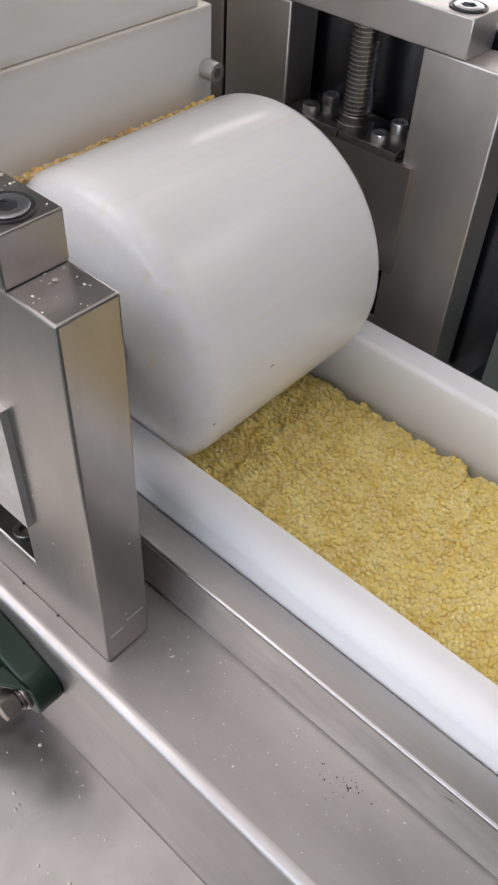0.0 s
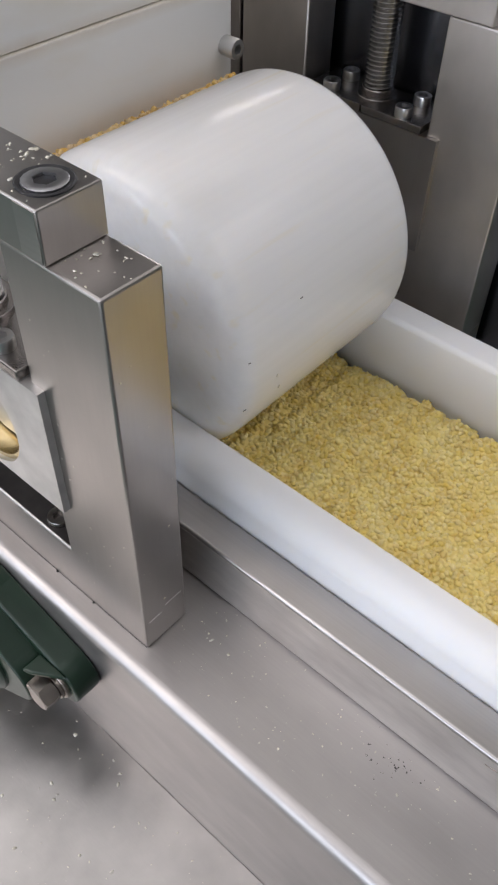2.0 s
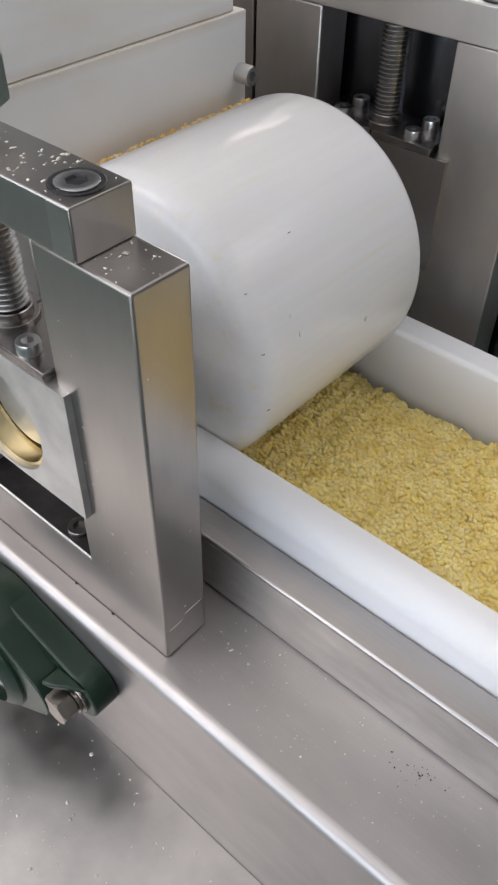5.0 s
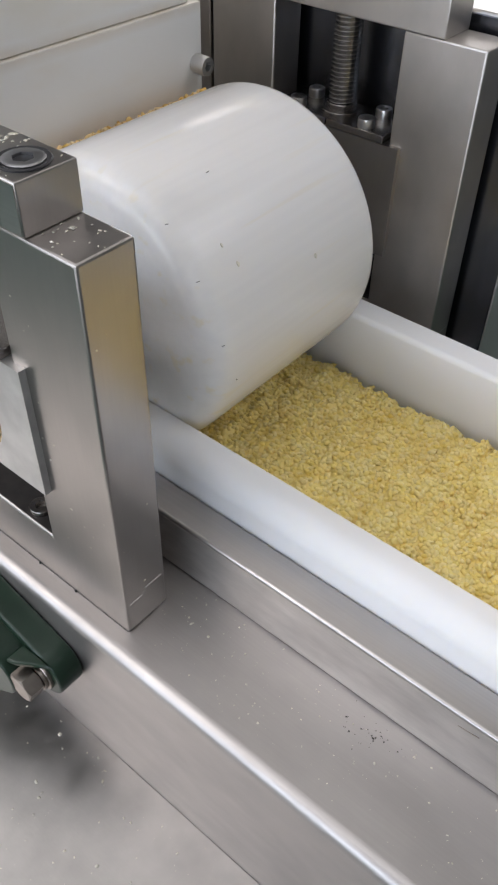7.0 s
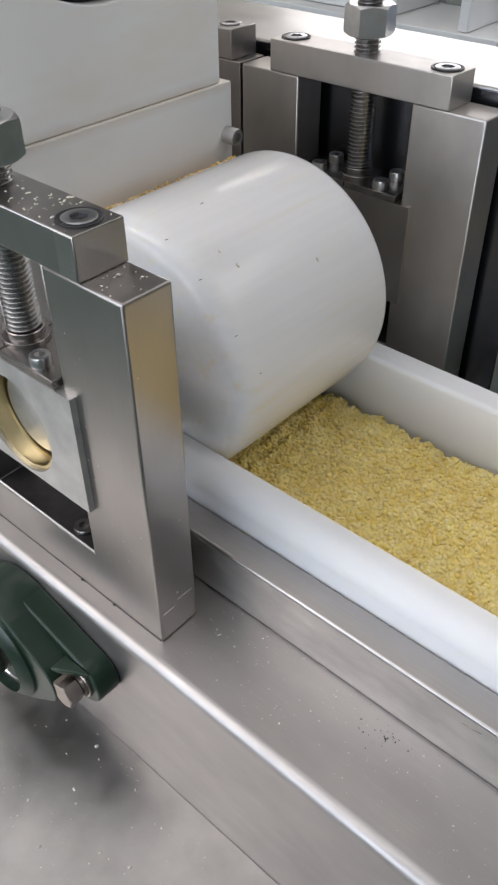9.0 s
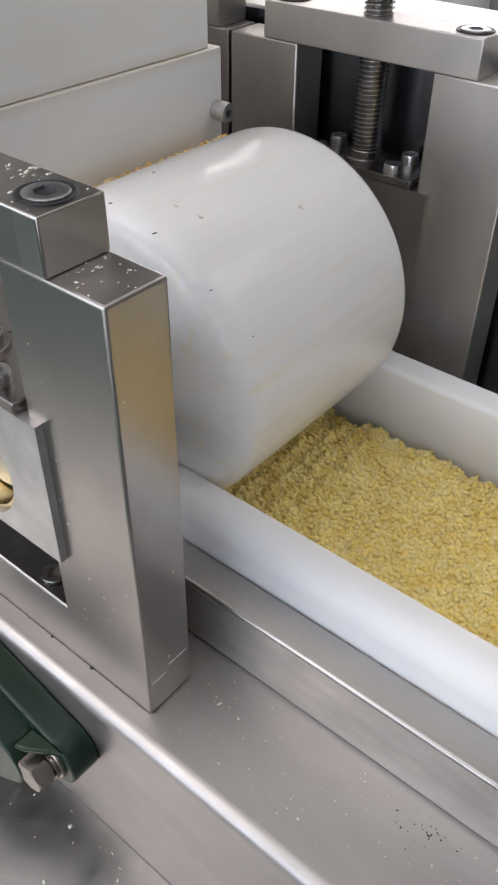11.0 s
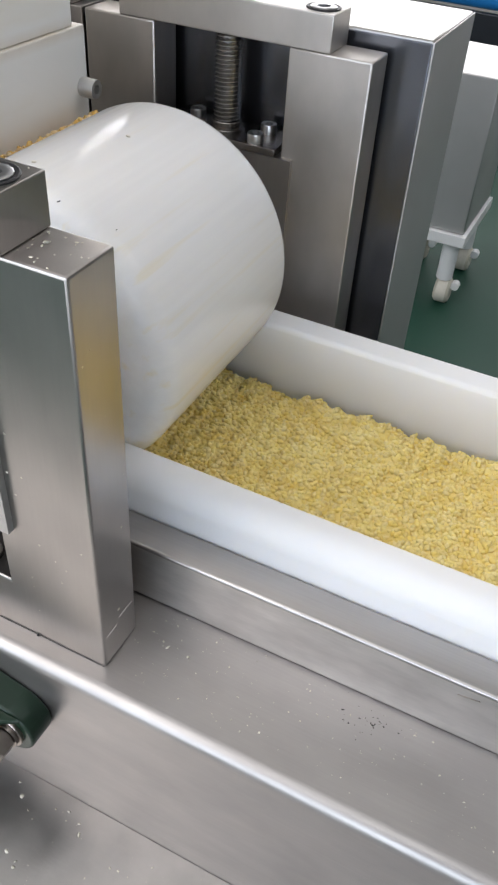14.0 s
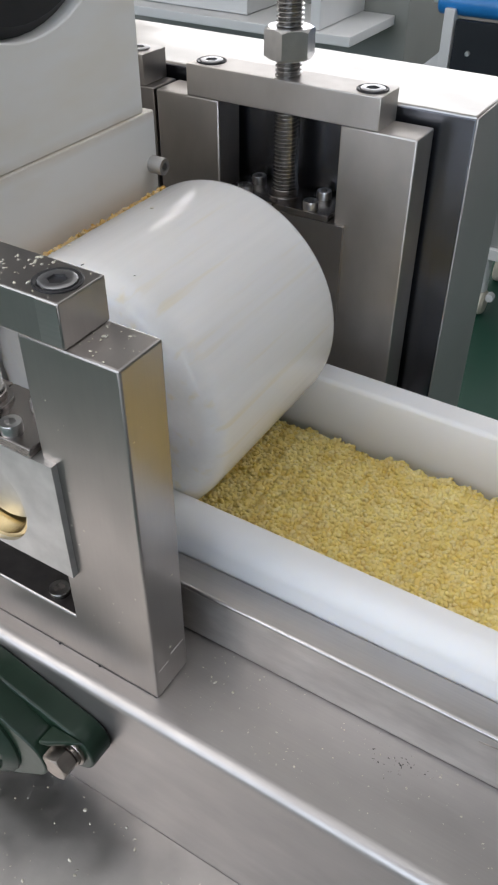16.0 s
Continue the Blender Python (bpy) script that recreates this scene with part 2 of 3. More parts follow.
def lathe(bm, profile, centre, axis="z", seg=32, close=False):
    """A solid of revolution: profile rows of (radius, height along the axis)."""
    m = Matrix.Translation(centre) @ AXES[axis]
    rings = []
    for r, h in profile:
        if r < 1e-7:
            rings.append([bm.verts.new(m @ Vector((0, 0, h)))])
        else:
            rings.append([bm.verts.new(m @ Vector((r * math.cos(a), r * math.sin(a), h))) for a in (2 * math.pi * k / seg for k in range(seg))])
    pairs = list(zip(rings, rings[1:])) + ([(rings[-1], rings[0])] if close else [])
    for a, b in pairs:
        for k in range(seg):
            j = (k + 1) % seg
            if len(a) == 1 and len(b) == 1:
                continue
            if len(a) == 1:
                bm.faces.new((a[0], b[k], b[j]))
            elif len(b) == 1:
                bm.faces.new((a[k], a[j], b[0]))
            else:
                bm.faces.new((a[k], a[j], b[j], b[k]))
    bmesh.ops.recalc_face_normals(bm, faces=bm.faces)
    return bm


def rod(centre, axis, r, h0, h1, seg=24, bevel=0.0):
    b = bevel or min(r, h1 - h0) * 0.08
    return lathe(bmesh.new(), [(0, h0), (r - b, h0), (r, h0 + b), (r, h1 - b), (r - b, h1), (0, h1)], centre, axis, seg)


def outline(points, axis, d0, d1, bevel=0.0, seg=2):
    """A prism: a closed outline of (a, b) pulled along an axis. Along y the pair is (x, z), along x (y, z), along z (x, y)."""
    bm = bmesh.new()
    flat = flat_layer(bm)
    put = {"y": lambda a, b, d: (a, d, b), "x": lambda a, b, d: (d, a, b), "z": lambda a, b, d: (a, b, d)}[axis]
    low = [bm.verts.new(put(a, b, d0)) for a, b in points]
    high = [bm.verts.new(put(a, b, d1)) for a, b in points]
    n = len(points)
    for cap in (low, high):
        bm.faces.new(cap)[flat] = 1
    for k in range(n):
        f = bm.faces.new((low[k], low[(k + 1) % n], high[(k + 1) % n], high[k]))
        f[flat] = int(math.dist(points[k], points[(k + 1) % n]) > 0.013)
    bmesh.ops.recalc_face_normals(bm, faces=bm.faces)
    if bevel:
        round_edges(bm, list(bm.edges), flat, bevel, seg)
    return bm


def arc(cx, cy, r, a0, a1, n=8):
    return [(cx + r * math.cos(radians(a0 + (a1 - a0) * k / n)), cy + r * math.sin(radians(a0 + (a1 - a0) * k / n))) for k in range(n + 1)]


def thread(centre, r, pitch, z0, z1, seg=28):
    """A threaded rod: a helical ridge on a core."""
    bm = bmesh.new()
    turns = (z1 - z0) / pitch
    steps = int(turns * seg)
    rows = []
    depth = 0.62 * pitch
    for k in range(steps + seg + 1):
        a = 2 * math.pi * k / seg
        row = []
        for f, rr in ((0.0, r - depth), (0.38, r), (0.55, r), (0.95, r - depth)):
            z = min(max(z0 + pitch * (k / seg - 1 + f), z0), z1)
            row.append(bm.verts.new((centre[0] + rr * math.cos(a), centre[1] + rr * math.sin(a), z)))
        rows.append(row)
    for a, b in zip(rows, rows[1:]):
        for i in range(3):
            bm.faces.new((a[i], b[i], b[i + 1], a[i + 1]))
    for k in range(len(rows) - seg - 1):
        bm.faces.new((rows[k][3], rows[k + 1][3], rows[k + 1 + seg][0], rows[k + seg][0]))
    lathe(bm, [(0, z0), (r - depth, z0 + 0.0002), (r - depth, z1 - 0.0002), (0, z1)], (centre[0], centre[1], 0), "z", seg)
    return bm


def hexagon(centre, axis, flats, h0, h1, turn=0.0):
    """A hexagonal nut or bolt head, its corners turned off under 30 degrees."""
    bm = bmesh.new()
    m = Matrix.Translation(centre) @ AXES[axis] @ Matrix.Rotation(radians(turn), 4, "Z")
    ri, seg = flats / 2, 48
    rings = [[], [], [], []]
    for k in range(seg):
        a = 2 * math.pi * k / seg
        b = (a + math.pi / 6) % (math.pi / 3) - math.pi / 6
        r = ri / math.cos(b)
        drop = (r - ri * 0.96) * 0.62
        for ring, (rr, h) in zip(rings, ((ri * 0.96, h0), (r, h0 + drop), (r, h1 - drop), (ri * 0.96, h1))):
            ring.append(bm.verts.new(m @ Vector((rr * math.cos(a), rr * math.sin(a), h))))
    for a, b in zip(rings, rings[1:]):
        for k in range(seg):
            bm.faces.new((a[k], a[(k + 1) % seg], b[(k + 1) % seg], b[k]))
    bm.faces.new(rings[0])
    bm.faces.new(rings[-1])
    bmesh.ops.recalc_face_normals(bm, faces=bm.faces)
    return bm


def cap_screw(name, parent, centre, axis, r, height, mat=None, flip=1):
    """A socket head screw: knurled head with a hexagonal hole in its crown."""
    bm = bmesh.new()
    m = Matrix.Translation(centre) @ AXES[axis]
    seg = 36
    levels = [(r * 0.98, 0), (r, height * 0.12), (r, height * 0.86), (r * 0.93, height), (r * 0.66, height)]
    rings = []
    for i, (rr, h) in enumerate(levels):
        ring = []
        for k in range(seg):
            a = 2 * math.pi * k / seg
            knurl = 0.97 if (k % 2 and 1 <= i <= 2) else 1.0
            ring.append(bm.verts.new(m @ Vector((rr * knurl * math.cos(a), rr * knurl * math.sin(a), flip * h))))
        rings.append(ring)
    for depth in (height, height * 0.35):
        ring = []
        for k in range(seg):
            a = 2 * math.pi * k / seg
            b = (a + math.pi / 6) % (math.pi / 3) - math.pi / 6
            rr = r * 0.46 / math.cos(b)
            ring.append(bm.verts.new(m @ Vector((rr * math.cos(a), rr * math.sin(a), flip * depth))))
        rings.append(ring)
    for a, b in zip(rings, rings[1:]):
        for k in range(seg):
            bm.faces.new((a[k], a[(k + 1) % seg], b[(k + 1) % seg], b[k]))
    bm.faces.new(rings[0])
    bm.faces.new(rings[-1])
    bmesh.ops.recalc_face_normals(bm, faces=bm.faces)
    return part(name, bm, mat or CHROME, parent)


# ---- the hall ----
FLOOR_Z, CEIL_Z = -0.95, 2.4
part("floor", block(-5.1, 6.1, -3.6, 4.6, FLOOR_Z - 0.1, FLOOR_Z), EPOXY, label="green epoxy floor of the factory hall", kind="structure")
part("ceiling", block(-5.1, 6.1, -3.6, 4.6, CEIL_Z, CEIL_Z + 0.1), CEILING, label="pale painted ceiling of the hall", kind="structure")
part("wall_west", block(-5.1, -5.0, -3.5, 4.5, FLOOR_Z, CEIL_Z), PAINT, label="pale painted hall wall", kind="structure")
part("wall_east", block(6.0, 6.1, -3.5, 4.5, FLOOR_Z, CEIL_Z), PAINT, label="pale painted hall wall", kind="structure")


def windowed_wall(name, y0, y1, wx0, wx1, wz0, wz1):
    bm = bmesh.new()
    box(bm, -5.0, wx0, y0, y1, FLOOR_Z, CEIL_Z)
    box(bm, wx1, 6.0, y0, y1, FLOOR_Z, CEIL_Z)
    box(bm, wx0, wx1, y0, y1, FLOOR_Z, wz0)
    box(bm, wx0, wx1, y0, y1, wz1, CEIL_Z)
    return part(name, bm, PAINT, label="pale painted hall wall with a long window opening", kind="structure", smooth=False)


windowed_wall("wall_north", 4.5, 4.6, -3.5, 1.5, 0.2, 1.9)
windowed_wall("wall_south", -3.6, -3.5, -4.6, 2.8, 0.05, 1.55)

# ---- the machine bed ----
bed = thing("machine_bed", 0, 0, FLOOR_Z, "folded stainless sheet machine bed with a rounded front edge", "machine")
RB = 0.0075
deck = [(0.296, 0.0)] + [(-0.016 + RB, 0.0)] + arc(-0.016 + RB, -RB, RB, 90, 180, 10)[1:] + [(-0.016, -0.165), (-0.012, -0.165), (-0.012, -0.02), (0.296, -0.02)]
part("bed_plate", outline(deck, "x", -1.0, 0.9), SHEET, bed, "brushed stainless deck with a rounded fold")
part("lower_shelf", block(-1.0, 0.9, -0.245, -0.01615, -0.150, -0.139, bevel=0.0003), SHELF, bed, "stained stainless shelf")
for x in (-0.94, 0.84):
    part("side_frame", block(x - 0.025, x + 0.025, -0.18, 0.39, -0.215, -0.1505, bevel=0.002), SHEET, bed)
    for y in (-0.205, 0.31):
        part("leg", block(x - 0.03, x + 0.03, y - 0.03, y + 0.03, FLOOR_Z, -0.150, bevel=0.003), SHEET, bed)

part("rear_beam", block(-1.0, 0.015, 0.2965, 0.3535, -0.150, 0.0, bevel=0.002), SHEET, bed)

# ---- trough with its rail ----
part_rail = thing("guide_rail", 0.1, 0.06, 0.0, "square stainless guide rail lying along the white trough", "rail")
part("scuff", outline([(0.172, 0.0345), (0.183, 0.0358), (0.183, 0.0362), (0.172, 0.0348)], "y", 0.0499, 0.0503), NICKEL, part_rail, "dull rubbed scuff")
# Thin added skin: the front's brightness against the top is put into its colour.
part("lit_front_skin", block(-0.54, 0.74, 0.0502, 0.0504, 0.0022, 0.0408), LIT_MILLED_STEEL, part_rail, "rough-milled front face, made paler for the light it catches")
part("rail_bar", block(-0.55, 0.75, 0.0505, 0.0718, 0.0, 0.043, bevel=0.0018, seg=3), STEEL, part_rail)
trough = thing("trough", 0.1, 0.17, 0.0, "white plastic trough with thick rounded side walls", "trough")
NEAR = [(0.0722, 0.0)] + arc(0.0722 + 0.014, 0.0705 - 0.014, 0.014, 180, 90, 12) + arc(0.0937 - 0.0012, 0.0705 - 0.0012, 0.0012, 90, 0, 3) + [(0.0937, 0.0)]
part("side_wall", outline(NEAR, "x", -0.50, 0.75), PLASTIC, trough)
part("side_wall", block(-0.50, 0.75, 0.2514, 0.2730, 0.0, 0.0705, bevel=0.0035, seg=4), PLASTIC, trough)
part("trough_bottom", block(-0.50, 0.75, 0.0938, 0.2513, 0.0, 0.008), PLASTIC, trough)

# ---- roller stands ----
XA, ZA, ZB = -0.1075, 0.117, 0.1223
H = 0.234


def roller_stand():
    st = thing("roller_stand", XA, 0.015, 0.0, "slotted steel stand carrying a roller bearing and height screw", "stand", "roller stands")
    u = [(-0.215, 0.0), (0.0, 0.0), (0.0, H), (-0.057, H), (-0.057, 0.0386), (-0.158, 0.0386), (-0.158, H), (-0.215, H)]
    part("side_plate", outline(u, "y", 0.0, 0.030, bevel=0.0013, seg=2), GROUND_STEEL, st, "ground steel plate with a deep slot")
    bar = part("cross_bar", block(-0.186, -0.0288, 0.0, 0.030, H, H + 0.0225, bevel=0.0008), GROUND_STEEL, st, "ground steel cross bar")
    part("pale_flat", block(-0.0415, -0.0297, -0.0003, 0.0005, H + 0.0009, H + 0.0216), STEEL, bar, "pale flat patch")
    for x in (-0.042, -0.173):
        # Black ring and plug paint the shade of the counterbore and the hexagonal hole.
        bm = lathe(bmesh.new(), [(0.0088, 0.0), (0.0112, 0.0), (0.0112, 0.0006), (0.0105, 0.0009), (0.0088, 0.0003)], (x, 0.015, H + 0.0225), "z", 40, True)
        part("counterbore", bm, BLACK, bar, "black ring for the shade in the counterbore")
        head = cap_screw("cap_screw", bar, (x, 0.015, H + 0.0215), "z", 0.0088, 0.0022, BOLT)
        part("socket", hexagon((x, 0.015, 0), "z", 0.0080, H + 0.0224, H + 0.0228), BLACK, bar, "black plug for the shade in the hexagonal socket")
    part("threaded_rod", thread((XA, 0.015), 0.0097, 0.0029, 0.1752, 0.33), THREAD, st, "bright threaded rod")
    part("hex_nut", hexagon((XA, 0.015, 0), "z", 0.0315, 0.268, 0.288, 12), CHROME, st, "bright hexagonal lock nut", smooth=False)
    part("slot_floor", block(-0.1575, -0.0575, 0.0015, 0.0285, 0.0387, 0.0392), GRIME, st, "oily dark slot floor")
    cap_screw("cap_screw", st, (-0.0775, 0.0095, 0.0386), "z", 0.0068, 0.004, DARK_STEEL)
    # the sliding block and its bearing
    bm = bmesh.new()
    ring = arc(XA, ZA, 0.033, 0, 360, 40)[:-1]
    sq = []
    for k in range(40):
        a = 2 * math.pi * k / 40
        c, s = math.cos(a), math.sin(a)
        f = min(0.0598 / max(abs(c), 1e-6), (0.0402 + (ZB - ZA) * (1 if s > 0 else -1)) / max(abs(s), 1e-6))
        sq.append((XA + c * f, ZA + s * f))
    corners = [(XA + 0.0598, ZB + 0.0402), (XA - 0.0598, ZB + 0.0402), (XA - 0.0598, ZB - 0.0402), (XA + 0.0598, ZB - 0.0402)]
    for cnr in corners:
        k = min(range(40), key=lambda i: (sq[i][0] - cnr[0]) ** 2 + (sq[i][1] - cnr[1]) ** 2)
        sq[k] = cnr
    lo = [[bm.verts.new((x, y, z)) for x, z in pts] for pts, y in ((ring, -0.004), (sq, -0.004), (sq, 0.036), (ring, 0.036))]
    for a, b in zip(lo, lo[1:] + lo[:1]):
        for k in range(40):
            bm.faces.new((a[k], a[(k + 1) % 40], b[(k + 1) % 40], b[k]))
    bmesh.ops.recalc_face_normals(bm, faces=bm.faces)
    blk = part("bearing_block", bm, CASTING, st, "satin steel bearing block with a round bore")
    part("bush", lathe(bmesh.new(), [(0.0302, -0.0015), (0.0329, -0.0015), (0.0329, 0.034), (0.0302, 0.034)], (XA, 0, ZA), "y", 40, True), BRASS, blk, "brass bearing bush")
    part("shaft", rod((XA, 0, ZA), "y", 0.0282, 0.010, 0.10, 36, 0.0012), CASTING, st, "steel roller shaft end")
    cl = part("clamp_plate", block(XA + 0.0004, XA + 0.047, -0.004, 0.034, 0.1626, 0.1680, bevel=0.0008), DARK_STEEL, st, "dark steel clamp plate half")
    part("clamp_plate", block(XA - 0.047, XA - 0.0004, -0.004, 0.034, 0.1626, 0.1680, bevel=0.0008), DARK_STEEL, st, "dark steel clamp plate half")
    part("collar", lathe(bmesh.new(), [(0, 0.1680), (0.0135, 0.1680), (0.0135, 0.1698), (0.0132, 0.1702), (0.0108, 0.1706), (0.0108, 0.1745), (0.0103, 0.1750), (0, 0.1750)], (XA, 0.015, 0), "z", 36), DARK_STEEL, cl, "stepped steel collar")
    for x in (-0.029, 0.029):
        for y in (0.003, 0.025):
            cap_screw("cap_screw", cl, (XA + x, y, 0.1680), "z", 0.0059, 0.0062)
    part("weld_line", block(-0.214, -0.001, -0.0003, -0.0001, 0.0, 0.0003), BLACK, st, "thin dark joint along the foot")
    for y0, y1, z in ((0.003, 0.012, 0.0225), (0.015, 0.027, 0.0262)):
        part("scratch", block(0.0, 0.0002, y0, y1, z, z + 0.0005), CHROME, st, "bright scratch above the foot")
    for x in (-0.076, -0.044):
        part("pin", rod((x, 0, 0.0004), "y", 0.0007, -0.0012, -0.0002, 10), BLACK, st)
    return st


stand = roller_stand()
far_stand = copy_thing(stand, Matrix.Translation((XA, 0.015 + 0.3152, 0.0)))
for piece in list(far_stand.children_recursive):
    if piece.name.startswith("pale_flat"):
        bpy.data.objects.remove(piece)
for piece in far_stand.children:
    # The far block takes the darker ground steel.
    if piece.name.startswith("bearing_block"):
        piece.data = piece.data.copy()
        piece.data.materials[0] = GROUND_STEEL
        tagged(piece, "bearing block in ground steel, darker than the near stand's")
    # Same steel as the near stand, lightened in colour for the light it reflects.
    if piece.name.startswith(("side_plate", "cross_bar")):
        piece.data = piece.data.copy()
        piece.data.materials[0] = LIT_FAR_STEEL
        tagged(piece, "dull beige-grey steel, the reflected light put into its colour")

# ---- the roller ----
Y0, Y1, RR = 0.0945, 0.2503, 0.0905
YM = (Y0 + Y1) / 2
roller = thing("press_roller", XA, YM, ZA, "large white plastic roller with rounded rims, streaked with rice starch", "roller")


def rim(y, sign, r):
    return [(RR - r + r * math.sin(radians(a)), y - sign * (r - r * math.cos(radians(a)))) for a in (range(0, 91, 15) if sign < 0 else range(90, -1, -15))]


prof = [(0.0, Y0 - YM)] + rim(Y0 - YM, -1, 0.015) + rim(Y1 - YM, 1, 0.009) + [(0.0, Y1 - YM)]

for a, y, ln, w in ((-9.3, 0.1007, 0.0018, 0.0003), (0.3, 0.1455, 0.0022, 0.00035), (-29.7, 0.0985, 0.0024, 0.0003), (-53.7, 0.1015, 0.0020, 0.0003),
                    (-72.0, 0.112, 0.0012, 0.0003), (150.0, 0.19, 0.002, 0.0003)):
    bm = block(-ln / 2, ln / 2, -w / 2, w / 2, -0.0002, 0.00025)
    bm.transform(Matrix.Translation((XA, y, ZA)) @ Matrix.Rotation(radians(90 - a), 4, "Y") @ Matrix.Translation((0, 0, RR)) @ Matrix.Rotation(radians(50 + 300 * y), 4, "Z"))
    part("scuff", bm, BLACK, roller, "short dark scuff mark")
for a, y, r in ((-44.0, 0.187, 0.0011), (-31.4, 0.1279, 0.0011), (-23.5, 0.1234, 0.0009)):
    bm = lathe(bmesh.new(), [(0, -r * 0.5), (r, 0), (r * 0.7, r * 0.5), (0, r * 0.7)], (0, 0, 0), "z", 10)
    bm.transform(Matrix.Translation((XA, y, ZA)) @ Matrix.Rotation(radians(90 - a), 4, "Y") @ Matrix.Translation((0, 0, RR)) @ Matrix.Diagonal((1.5, 1.0, 1.0, 1.0)))
    part("rice_crumb", bm, CRUMB, roller, "pale rice crumb stuck to the roller")
part("roller_body", lathe(bmesh.new(), prof, (XA, YM, ZA), "y", 128), ROLLER, roller)

# ---- hopper ----
hop = thing("hopper", -0.22, 0.17, 0.07, "white plastic rice hopper of stacked boards behind the roller", "hopper")
part("front_board", block(-0.196, -0.176, 0.066, 0.2605, 0.1755, 0.2395, bevel=0.0012), HOPPER, hop)
U = [(0.0735, 0.2398), (0.2508, 0.2398), (0.2508, 0.40)] + arc(0.155, 0.395, 0.090, 0, -180, 24) + [(0.060, 0.40), (0.060, 0.2398)]
part("upper_board", outline(U, "x", -0.1978, -0.1778, bevel=0.0008, seg=1), HOPPER, hop)
part("side_board", block(-0.40, -0.200, 0.0735, 0.0905, 0.072, 0.40), HOPPER, hop)
part("side_board", block(-0.40, -0.200, 0.2338, 0.2508, 0.072, 0.40), HOPPER, hop)
part("back_board", block(-0.42, -0.40, 0.0735, 0.2508, 0.072, 0.40), HOPPER, hop)
part("feed_tube", rod((-0.30, 0.155, 0.395), "x", 0.0895, -0.05, 0.1188, 48), BLACK, hop, "black round feed tube")
cap_screw("cap_screw", hop, (-0.176, 0.2545, 0.2028), "x", 0.0062, 0.011, CASTING)

# ---- drive housing ----
housing = thing("drive_housing", -0.4, 0.40, FLOOR_Z, "brushed stainless sheet drive housing with a bright flat top", "housing")
part("cover", block(-1.0, 0.0258, 0.354, 0.4545, FLOOR_Z, 0.243, bevel=0.0016), POLISHED, housing, "folded stainless cover")
part("front_panel", block(-0.98, 0.0256, 0.3522, 0.3538, 0.002, 0.2415, bevel=0.0004), MIRROR, housing, "polished front panel, its dark reflections put into the colour")
part("end_panel", block(0.0260, 0.0272, 0.3522, 0.4545, FLOOR_Z, 0.2424, bevel=0.0005), SMOOTH, housing, "brushed stainless end panel")

# the neighbouring stand upstream, partly behind the hopper
next_stand = thing("roller_stand", -0.33, 0.33, 0.0, "ground steel stand of the next roller, behind the hopper", "stand", "roller stands")
part("side_plate", block(-0.43, -0.2175, 0.3152, 0.3452, 0.0, H, bevel=0.0008), GROUND_STEEL, next_stand)
nbar = part("cross_bar", block(-0.40, -0.2262, 0.3152, 0.3452, H + 0.0002, H + 0.0225, bevel=0.0008), GROUND_STEEL, next_stand, "ground steel cross bar")
cap_screw("cap_screw", nbar, (-0.2405, 0.3302, H + 0.0215), "z", 0.0088, 0.0022, BOLT)

# ---- flange bearing on the front of the bed ----
def hull_outline(cx, cz, r0, ex, ez, r1):
    '''Outline round a middle circle and two end circles, as flange bearings have.'''
    d = math.hypot(ex, ez)
    base = math.degrees(math.atan2(ez, ex))
    lean = math.degrees(math.acos((r0 - r1) / d))
    pts = arc(cx + ex, cz + ez, r1, base - lean, base + lean, 12)
    pts += arc(cx, cz, r0, base + lean, base + 180 - lean, 8)
    pts += arc(cx - ex, cz - ez, r1, base + 180 - lean, base + 180 + lean, 12)
    pts += arc(cx, cz, r0, base + 180 + lean, base + 360 - lean, 8)
    return pts


BX, BZ, EX, EZ = -0.118, -0.056, 0.071, 0.0085
bearing = thing("flange_bearing", BX, -0.016, BZ, "dark green cast iron flange bearing bolted to the bed front", "bearing")
FLANGE = [(x, z) for x, z in hull_outline(BX, BZ, 0.046, EX, EZ, 0.0185)]
part("housing", outline(FLANGE, "y", -0.034, -0.0162, bevel=0.003, seg=3), GREEN, bearing, "dark green painted casting")
part("hub", lathe(bmesh.new(), [(0.045, 0.0), (0.0435, -0.010), (0.042, -0.020), (0.040, -0.022), (0.034, -0.0255), (0.033, -0.020), (0.033, 0.0)], (BX, -0.033, BZ), "y", 48, True), GREEN, bearing, "raised green bearing hub")
CORE = hull_outline(BX, BZ, 0.0463, EX * 0.62, EZ * 0.62, 0.0215)
part("core", outline(CORE, "y", -0.0510, -0.0164, bevel=0.004, seg=4), GREEN, bearing, "green casting swelling towards the hub")
for sgn in (1, -1):
    rib = [(BX + sgn * 0.060, -0.0342), (BX + sgn * 0.060, -0.0475), (BX + sgn * 0.066, -0.0455), (BX + sgn * 0.0835, -0.0342)]
    part("rib", outline(rib, "z", BZ + 0.0165 + sgn * 0.006, BZ + 0.0205 + sgn * 0.006, bevel=0.0012), GREEN, bearing, "cast stiffening rib")
part("inner_ring", lathe(bmesh.new(), [(0.0175, -0.046), (0.0265, -0.046), (0.0295, -0.052), (0.0325, -0.052), (0.0325, -0.036), (0.0175, -0.036)], (BX, 0, BZ), "y", 40, True), CHROME, bearing, "bright steel bearing ring")
part("shaft", rod((BX, 0, BZ), "y", 0.0172, -0.075, -0.017, 32, 0.0012), DARK_STEEL, bearing, "dark steel shaft end")
